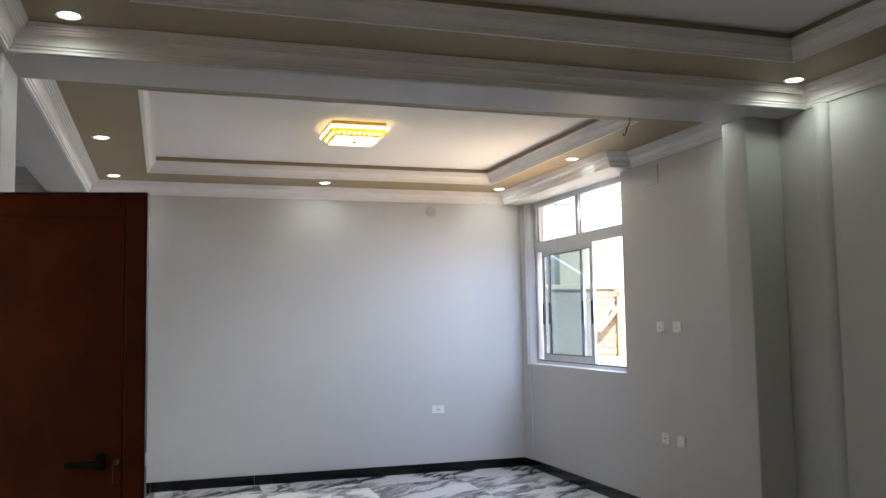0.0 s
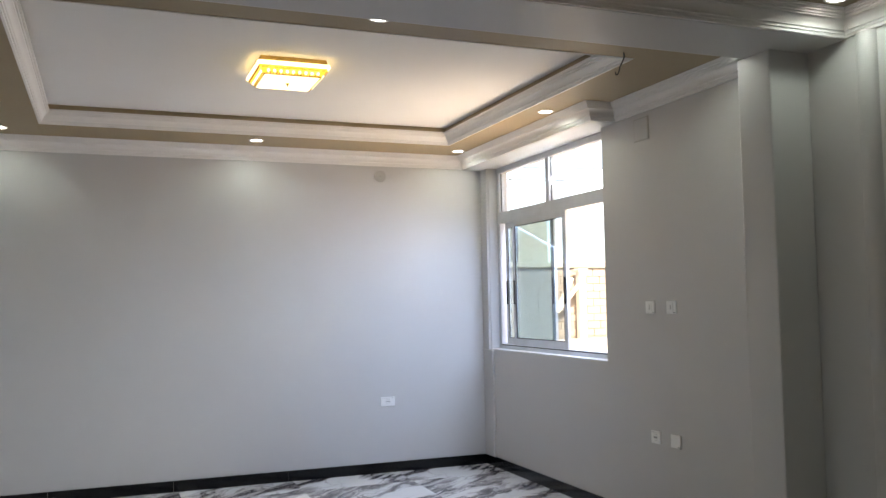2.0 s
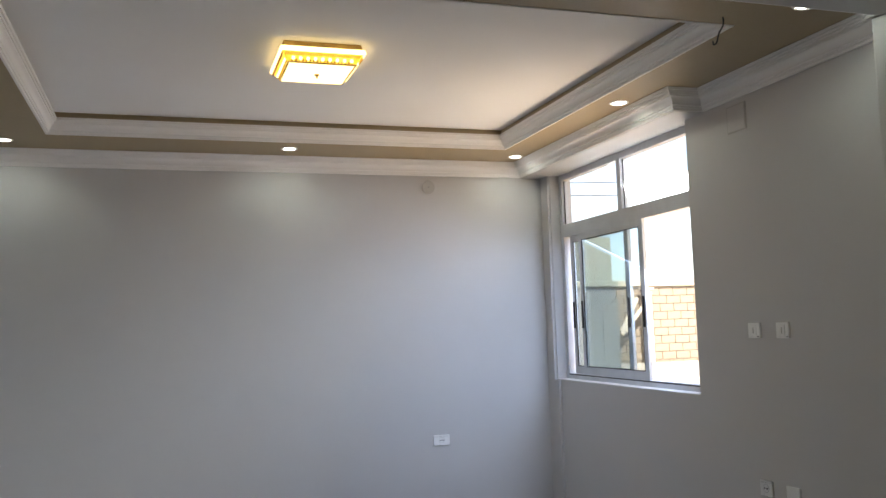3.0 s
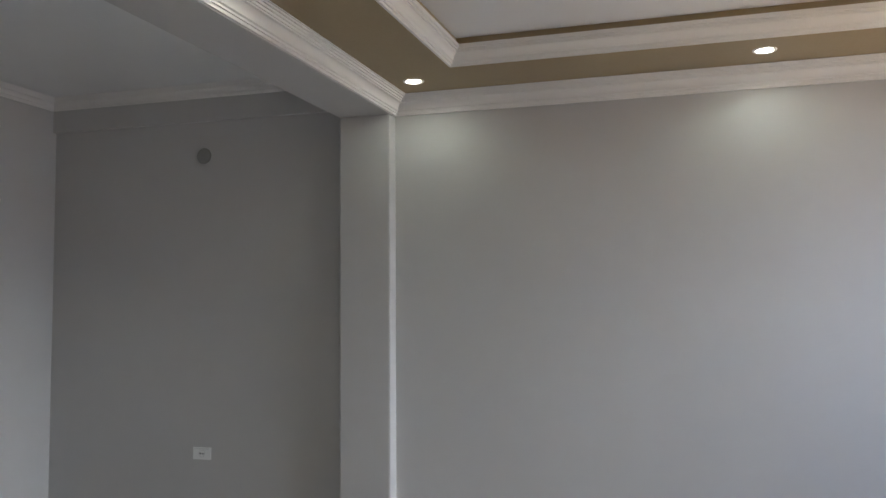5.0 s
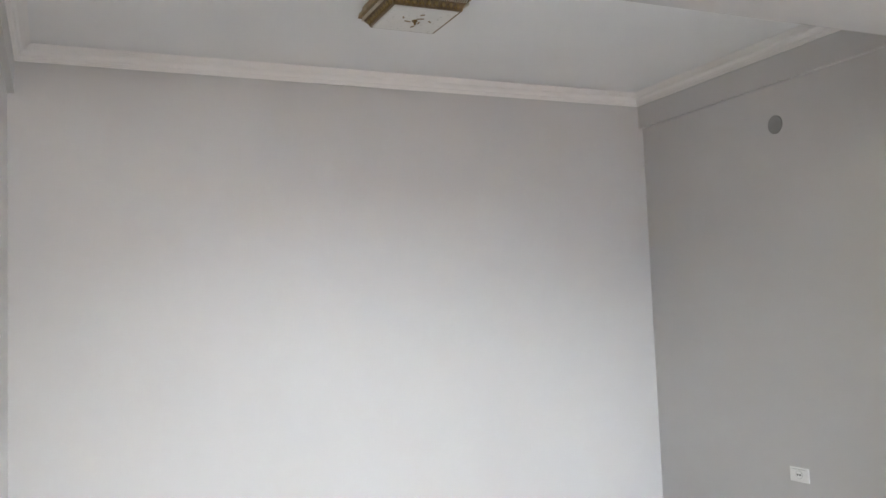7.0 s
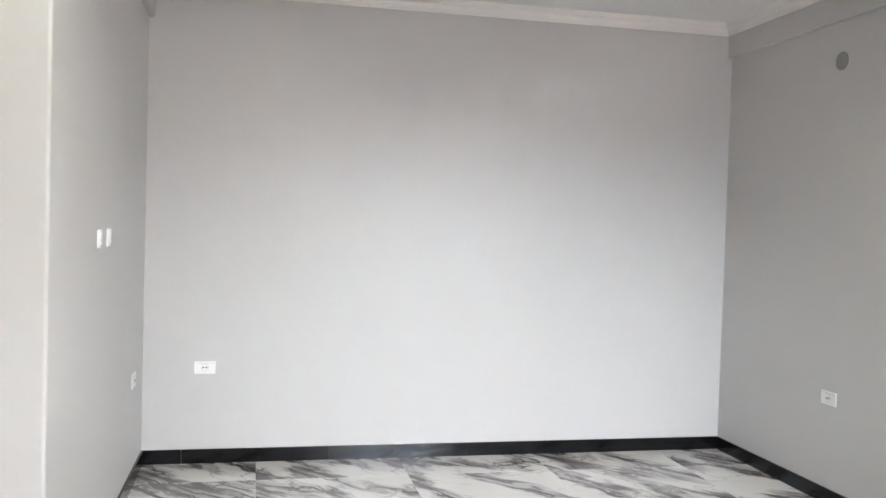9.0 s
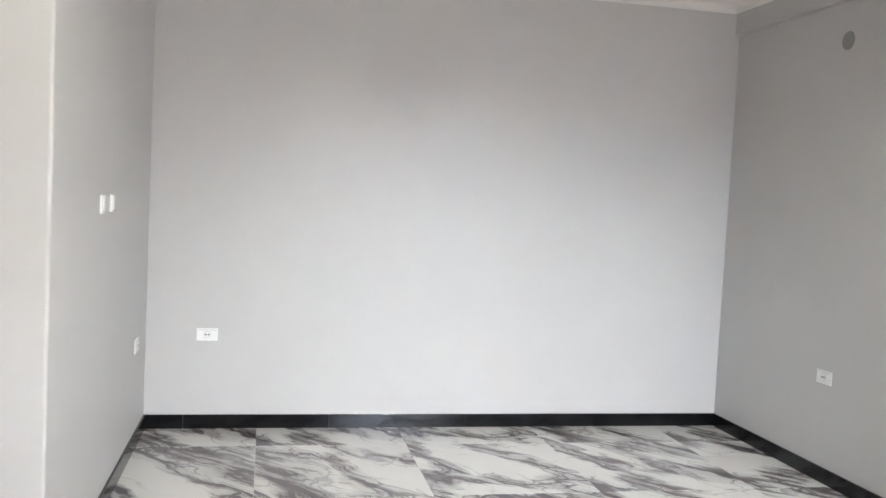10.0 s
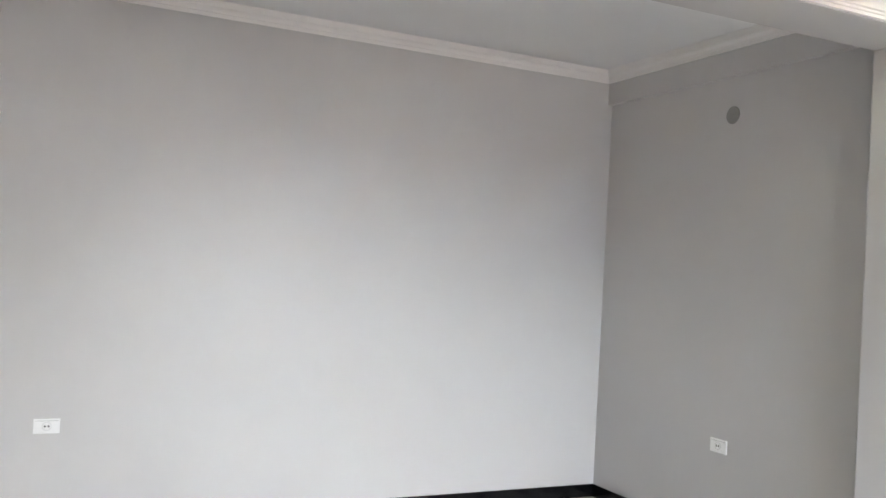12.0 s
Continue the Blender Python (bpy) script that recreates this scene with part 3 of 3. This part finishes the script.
for y in (-2.722, -2.955):
    plate((0, y, 1.478), -90, "switch", "square white light switch by the window", "light switches", 0.1)
for x in (-5.405, -5.658):
    plate((x, YD, 1.493), 180, "switch", "square white light switch on the bay wall", "light switches")


def round_cover(at, material, label):
    ob = thing("wall_junction_cover", label, "cover", pose(*at), "round covers")
    bm = disc(0.055, 0, 0.008, 40)
    bm2 = bevelled(bm, 0.0025, 1)
    bmesh.ops.transform(bm2, matrix=Matrix.Rotation(radians(90), 4, "X"), verts=bm2.verts)
    part("cover", bm2, material, ob, smooth=True)
    b3 = disc(0.006, 0.008, 0.010, 12)
    bmesh.ops.transform(b3, matrix=Matrix.Rotation(radians(90), 4, "X"), verts=b3.verts)
    part("screw", b3, M_GREYP, ob)


round_cover((-1.038, 0, 2.708), M_COVER, "round wall cover painted pale grey")
round_cover((-5.824, YR, 2.640), M_GREYP, "round dark grey wall cover")

jb = thing("square_junction_cover", "square junction cover painted over in wall grey", "cover", pose(0, -2.678, 2.690, 0, 0, -90))
part("cover", boxes((-0.085, 0.085, -0.006, 0, -0.08, 0.08), bevel=0.002), M_COVER, jb)
part("raised_panel", boxes((-0.076, 0.076, -0.009, -0.005, -0.071, 0.071), bevel=0.0015), M_WALL, jb)


# recessed downlights
def downlight():
    ob = thing("ceiling_downlight", "round white recessed downlight, switched on", "downlight", group="ceiling downlights")
    bm = bmesh.new()
    n = 32
    prof = [(0.046, 0.0), (0.050, -0.005), (0.056, -0.006), (0.061, -0.003), (0.062, 0.0)]
    rings = [[bm.verts.new((r * math.cos(2 * math.pi * k / n), r * math.sin(2 * math.pi * k / n), z)) for k in range(n)] for r, z in prof]
    for a, b in zip(rings, rings[1:]):
        for k in range(n):
            bm.faces.new((a[k], a[(k + 1) % n], b[(k + 1) % n], b[k]))
    part("rim", bm, M_PLAST, ob, smooth=True)
    part("diffuser", disc(0.042, -0.003, 0.0, 32), M_SPOT, ob, "glowing diffuser")
    return ob


spots = [(-4.165, -0.36), (-2.23, -0.36), (-0.385, -0.33), (-4.165, -2.04), (-0.40, -2.06), (-4.165, -3.74), (-2.17, -3.685), (-0.42, -3.76),
         (-4.13, -4.66), (-0.235, -4.62), (-4.13, -7.2), (-0.22, -7.2), (-4.13, -9.9), (-0.22, -9.9)]
first = None
for x, y in spots:
    if first is None:
        first = downlight()
        first.matrix_world = pose(x, y, ZS)
    else:
        copy_thing(first, pose(x, y, ZS))
    sd = bpy.data.lights.new("downlight_beam", "SPOT")
    sd.energy, sd.spot_size, sd.spot_blend, sd.shadow_soft_size, sd.color = SPOT_W, radians(166), 0.6, 0.045, (0.72, 0.98, 0.97)
    new("downlight_beam", sd).matrix_world = pose(x, y, ZS - 0.012)


# square ceiling lamps in gilded tiers
def tier(w0, w1, z0, z1, w2=None):
    """A square frustum: half width w0 at the lower z0, w1 at the upper z1."""
    bm = bmesh.new()
    lo = [bm.verts.new((sx * w0, sy * w0, z0)) for sx, sy in ((-1, -1), (1, -1), (1, 1), (-1, 1))]
    hi = [bm.verts.new((sx * w1, sy * w1, z1)) for sx, sy in ((-1, -1), (1, -1), (1, 1), (-1, 1))]
    bm.faces.new(lo[::-1])
    bm.faces.new(hi)
    for k in range(4):
        bm.faces.new((lo[k], lo[(k + 1) % 4], hi[(k + 1) % 4], hi[k]))
    return bm


def bead_row(w, z, n, r, side):
    """A row of small drops along one side of the lamp."""
    bm = bmesh.new()
    for k in range(n):
        x = -w * 0.9 + 1.8 * w * (k + 0.5) / n
        m = Matrix.Rotation(side * math.pi / 2, 4, "Z") @ Matrix.Translation((x, -w, z)) @ Matrix.Diagonal((1, 0.6, 1.3, 1))
        bmesh.ops.create_icosphere(bm, subdivisions=1, radius=r, matrix=m)
    return bm


def tooth_row(w, z, n, side):
    bm = bmesh.new()
    for k in range(n):
        x = -w * 0.94 + 1.88 * w * (k + 0.5) / n
        m = Matrix.Rotation(side * math.pi / 2, 4, "Z") @ Matrix.Translation((x, -w, z)) @ Matrix.Rotation(radians(28), 4, "Y")
        bmesh.ops.create_cube(bm, size=1, matrix=m @ Matrix.Diagonal((0.004, 0.006, 0.020, 1)))
    return bm


def square_lamp(lit, at, turn, label):
    ob = thing("ceiling_lamp", label, "ceiling lamp", pose(*at, 0, 0, turn), "square ceiling lamps")
    part("base_plate", bevelled(tier(0.212, 0.205, -0.030, 0.0), 0.004), M_GOLD if lit else M_GILT, ob, "gilded base plate")
    part("upper_tier", bevelled(tier(0.228, 0.222, -0.056, -0.031), 0.005), M_LIT if lit else M_GILT, ob, "glowing opal tier" if lit else "gilded moulded tier")
    part("ornament_band", tier(0.176, 0.214, -0.104, -0.057), M_LITB if lit else M_BRONZE, ob, "glowing amber ornament band" if lit else "bronze ornament band")
    for s in range(4):
        tagged(part("tooth_row", tooth_row(0.212, -0.068, 34, s), M_GOLD if lit else M_CREAM, ob), kind="stuff")
        tagged(part("bead_row", bead_row(0.193, -0.086, 9, 0.011, s), M_LIT if lit else M_GILT, ob), kind="stuff")
        tagged(part("leaf_row", bead_row(0.186, -0.094, 18, 0.007, s), M_GOLD if lit else M_BRASS, ob), kind="stuff")
        part("edge_rail", boxes((-0.178, 0.178, -0.180, -0.172, -0.108, -0.101)), M_GOLD if lit else M_BRONZE, ob).rotation_euler = (0, 0, s * math.pi / 2)
    part("diffuser", bevelled(tier(0.167, 0.173, -0.112, -0.104), 0.003), M_LIT if lit else M_OPAL, ob, "flat opal diffuser")
    part("finial", disc(0.014, -0.118, -0.112, 20), M_BRASS, ob, "small dark brass finial")
    part("finial_knob", disc(0.004, -0.134, -0.118, 12, 0.008), M_BRASS, ob)
    if not lit:
        for r, a, ln in ((0.035, 0.5, 0.020), (0.042, 2.3, 0.016), (0.038, 4.2, 0.018), (0.088, 0.1, 0.012), (0.080, 1.5, 0.010), (0.092, 2.9, 0.013), (0.078, 5.1, 0.012)):
            bm = bevelled(boxes((-ln, ln, -0.005, 0.005, -0.1145, -0.1115)), 0.0012, 1)
            rotated(bm, Matrix.Rotation(a, 4, "Z") @ Matrix.Translation((r, 0, 0)) @ Matrix.Rotation(0.7, 4, "Z"))
            part("leaf_motif", bm, M_BRASS, ob)
    return ob


square_lamp(True, (LAMP_X, LAMP_Y, ZT), 0, "square gilded ceiling lamp, lit warm yellow")
square_lamp(False, (-5.757, -2.245, ZC), 0, "square gilded ceiling lamp, switched off").scale = (0.93, 0.93, 1)

# a loose cable end at the tray
cable = bpy.data.curves.new("loose_cable", "CURVE")
cable.dimensions, cable.bevel_depth, cable.bevel_resolution = "3D", 0.0035, 2
sp = cable.splines.new("BEZIER")
cp = [(0, 0, 0.01), (0.006, 0.008, -0.03), (-0.010, 0.020, -0.07), (-0.022, 0.045, -0.118), (-0.034, 0.036, -0.105)]
sp.bezier_points.add(len(cp) - 1)
for bp_, c in zip(sp.bezier_points, cp):
    bp_.co = c
    bp_.handle_left_type = bp_.handle_right_type = "AUTO"
cab = new("loose_cable", cable)
cab.location = (-0.70, -3.545, ZS)
cable.materials.append(M_WIRE)
tagged(cab, "short black cable end hanging from the tray", "cable")

# ---- door ----
door_frame = thing("door_1", "dark red-brown wooden door frame with a transom", "door frame", kind="structure")
fx0, fx1 = XW - 0.15, XW + 0.018
part("jamb", boxes((fx0, fx1, DY1 - 0.085, DY1 - 0.002, 0, DZ), bevel=0.004), M_DOOR, door_frame)
part("jamb", boxes((fx0, fx1, DY0 + 0.002, DY0 + 0.085, 0, DZ), bevel=0.004), M_DOOR, door_frame)
part("head", boxes((fx0, fx1, DY0 + 0.085, DY1 - 0.085, DZ - 0.08, DZ - 0.002), bevel=0.004), M_DOOR, door_frame)
part("transom_bar", boxes((fx0, fx1, DY0 + 0.085, DY1 - 0.085, 2.11, 2.19), bevel=0.004), M_DOOR, door_frame)
tp = part("transom_pane", boxes((XW - 0.07, XW - 0.064, DY0 + 0.085, DY1 - 0.085, 2.19, DZ - 0.08)), M_GLASS, door_frame)
tp.visible_shadow = False

LEAF_W, LEAF_H, LEAF_T = 0.70, 2.082, 0.042
leaf = thing("open_door", "open dark red-brown varnished wooden door", "door", pose(HINGE_X, HINGE_Y, 0.008, 0, 0, LEAF_ANGLE))
part("core_panel", boxes((0.075, LEAF_W - 0.075, -0.030, -0.010, 0.09, LEAF_H - 0.09)), M_DOOR, leaf)
part("stile", boxes((0, 0.08, -LEAF_T, 0, 0, LEAF_H), bevel=0.005), M_DOOR, leaf)
part("stile", boxes((LEAF_W - 0.08, LEAF_W, -LEAF_T, 0, 0, LEAF_H), bevel=0.005), M_DOOR, leaf)
part("rail", boxes((0.08, LEAF_W - 0.08, -LEAF_T, 0, LEAF_H - 0.095, LEAF_H), bevel=0.005), M_DOOR, leaf)
part("rail", boxes((0.08, LEAF_W - 0.08, -LEAF_T, 0, 0, 0.14), bevel=0.005), M_DOOR, leaf)
part("flush_panel", boxes((0.078, LEAF_W - 0.078, -0.0385, -0.004, 0.138, LEAF_H - 0.093), bevel=0.003), M_DOOR, leaf)
part("panel_bead", boxes((0.084, 0.092, -0.0425, -0.034, 0.15, LEAF_H - 0.10), bevel=0.002), M_DOOR, leaf)
part("panel_bead", boxes((LEAF_W - 0.092, LEAF_W - 0.084, -0.0425, -0.034, 0.15, LEAF_H - 0.10), bevel=0.002), M_DOOR, leaf)
part("edge_strip", boxes((-0.002, LEAF_W + 0.0025, -LEAF_T - 0.001, 0.001, LEAF_H, LEAF_H + 0.006)), M_DARKM, leaf, "dark top edge")
part("edge_strip", boxes((LEAF_W, LEAF_W + 0.004, -LEAF_T + 0.002, -0.002, 0, LEAF_H)), M_DARKM, leaf, "dark lock edge")
HX, HZ = LEAF_W - 0.165, 1.0
handle = part("handle", boxes((HX - 0.018, HX + 0.018, -LEAF_T - 0.010, -LEAF_T, HZ - 0.030, HZ + 0.038), bevel=0.003), M_DARKM, leaf, "black metal lever handle")
bm = boxes((HX - 0.125, HX + 0.010, -LEAF_T - 0.050, -LEAF_T - 0.036, HZ - 0.011, HZ + 0.011), (HX - 0.010, HX + 0.010, -LEAF_T - 0.040, -LEAF_T - 0.008, HZ - 0.010, HZ + 0.010), bevel=0.003)
part("lever", bm, M_DARKM, handle)
kx = LEAF_W - 0.105
b4 = disc(0.012, LEAF_T - 0.001, LEAF_T + 0.006, 20)
bmesh.ops.transform(b4, matrix=Matrix.Translation((kx, 0, HZ)) @ Matrix.Rotation(radians(90), 4, "X"), verts=b4.verts)
lock = part("lock_cylinder", b4, M_STEEL, leaf, "steel lock cylinder")
part("key", boxes((kx - 0.002, kx + 0.002, -LEAF_T - 0.040, -LEAF_T - 0.006, HZ - 0.012, HZ + 0.014), (kx - 0.005, kx - 0.002, -LEAF_T - 0.038, -LEAF_T - 0.034, HZ - 0.075, HZ - 0.008)), M_BRASS, lock, "key with a second key hanging")
part("strike", boxes((LEAF_W + 0.003, LEAF_W + 0.0055, -LEAF_T + 0.010, -0.010, HZ - 0.02, HZ + 0.03)), M_STEEL, leaf, "brushed latch plate")
for z in (0.93, 1.93):
    hinge = part("hinge", boxes((-0.030, 0.0, -LEAF_T - 0.004, -LEAF_T + 0.022, z - 0.045, z + 0.045), bevel=0.003), M_DARKM, leaf, "black metal hinge")
    for dz in (-0.012, 0.014):
        b5 = disc(0.004, 0, 0.003, 10)
        bmesh.ops.transform(b5, matrix=Matrix.Translation((-0.020, -LEAF_T - 0.004, z + dz)) @ Matrix.Rotation(radians(90), 4, "X"), verts=b5.verts)
        part("screw", b5, M_STEEL, hinge)

# ---- floor ----
floor_ob = setting("floor", boxes((-7.3, T, YBACK - T, 0.25, -0.25, -0.004)), M_GROUT, "polished white marble-look tile floor with dark veins", "floor")
TW, TH = 0.955, 0.95


def tile_mesh(x_lo, y_hi):
    """A floor tile, whole or cut where it meets a wall."""
    bm = boxes((x_lo + 0.001, TW - 0.001, 0.001, y_hi - 0.001, -0.006, 0.0))
    bmesh.ops.recalc_face_normals(bm, faces=bm.faces)
    me = bpy.data.meshes.new("tile")
    bm.to_mesh(me)
    bm.free()
    me.materials.append(M_TILE)
    return me


cuts = {(w, n): tile_mesh(0.42 if w else 0.0, 0.60 if n else TH) for w in (False, True) for n in (False, True)}
for i in range(-4, 4):
    for j in range(-11, 1):
        x0, y0 = -3.78 + i * TW, -0.455 + j * TH
        if x0 < XW - 0.96 and y0 < YD - 0.2 and y0 < -5.1:
            continue
        t_ob = new("tile", cuts[i == -4, j == 0])
        t_ob.parent = floor_ob
        t_ob.location = (x0, y0, 0)
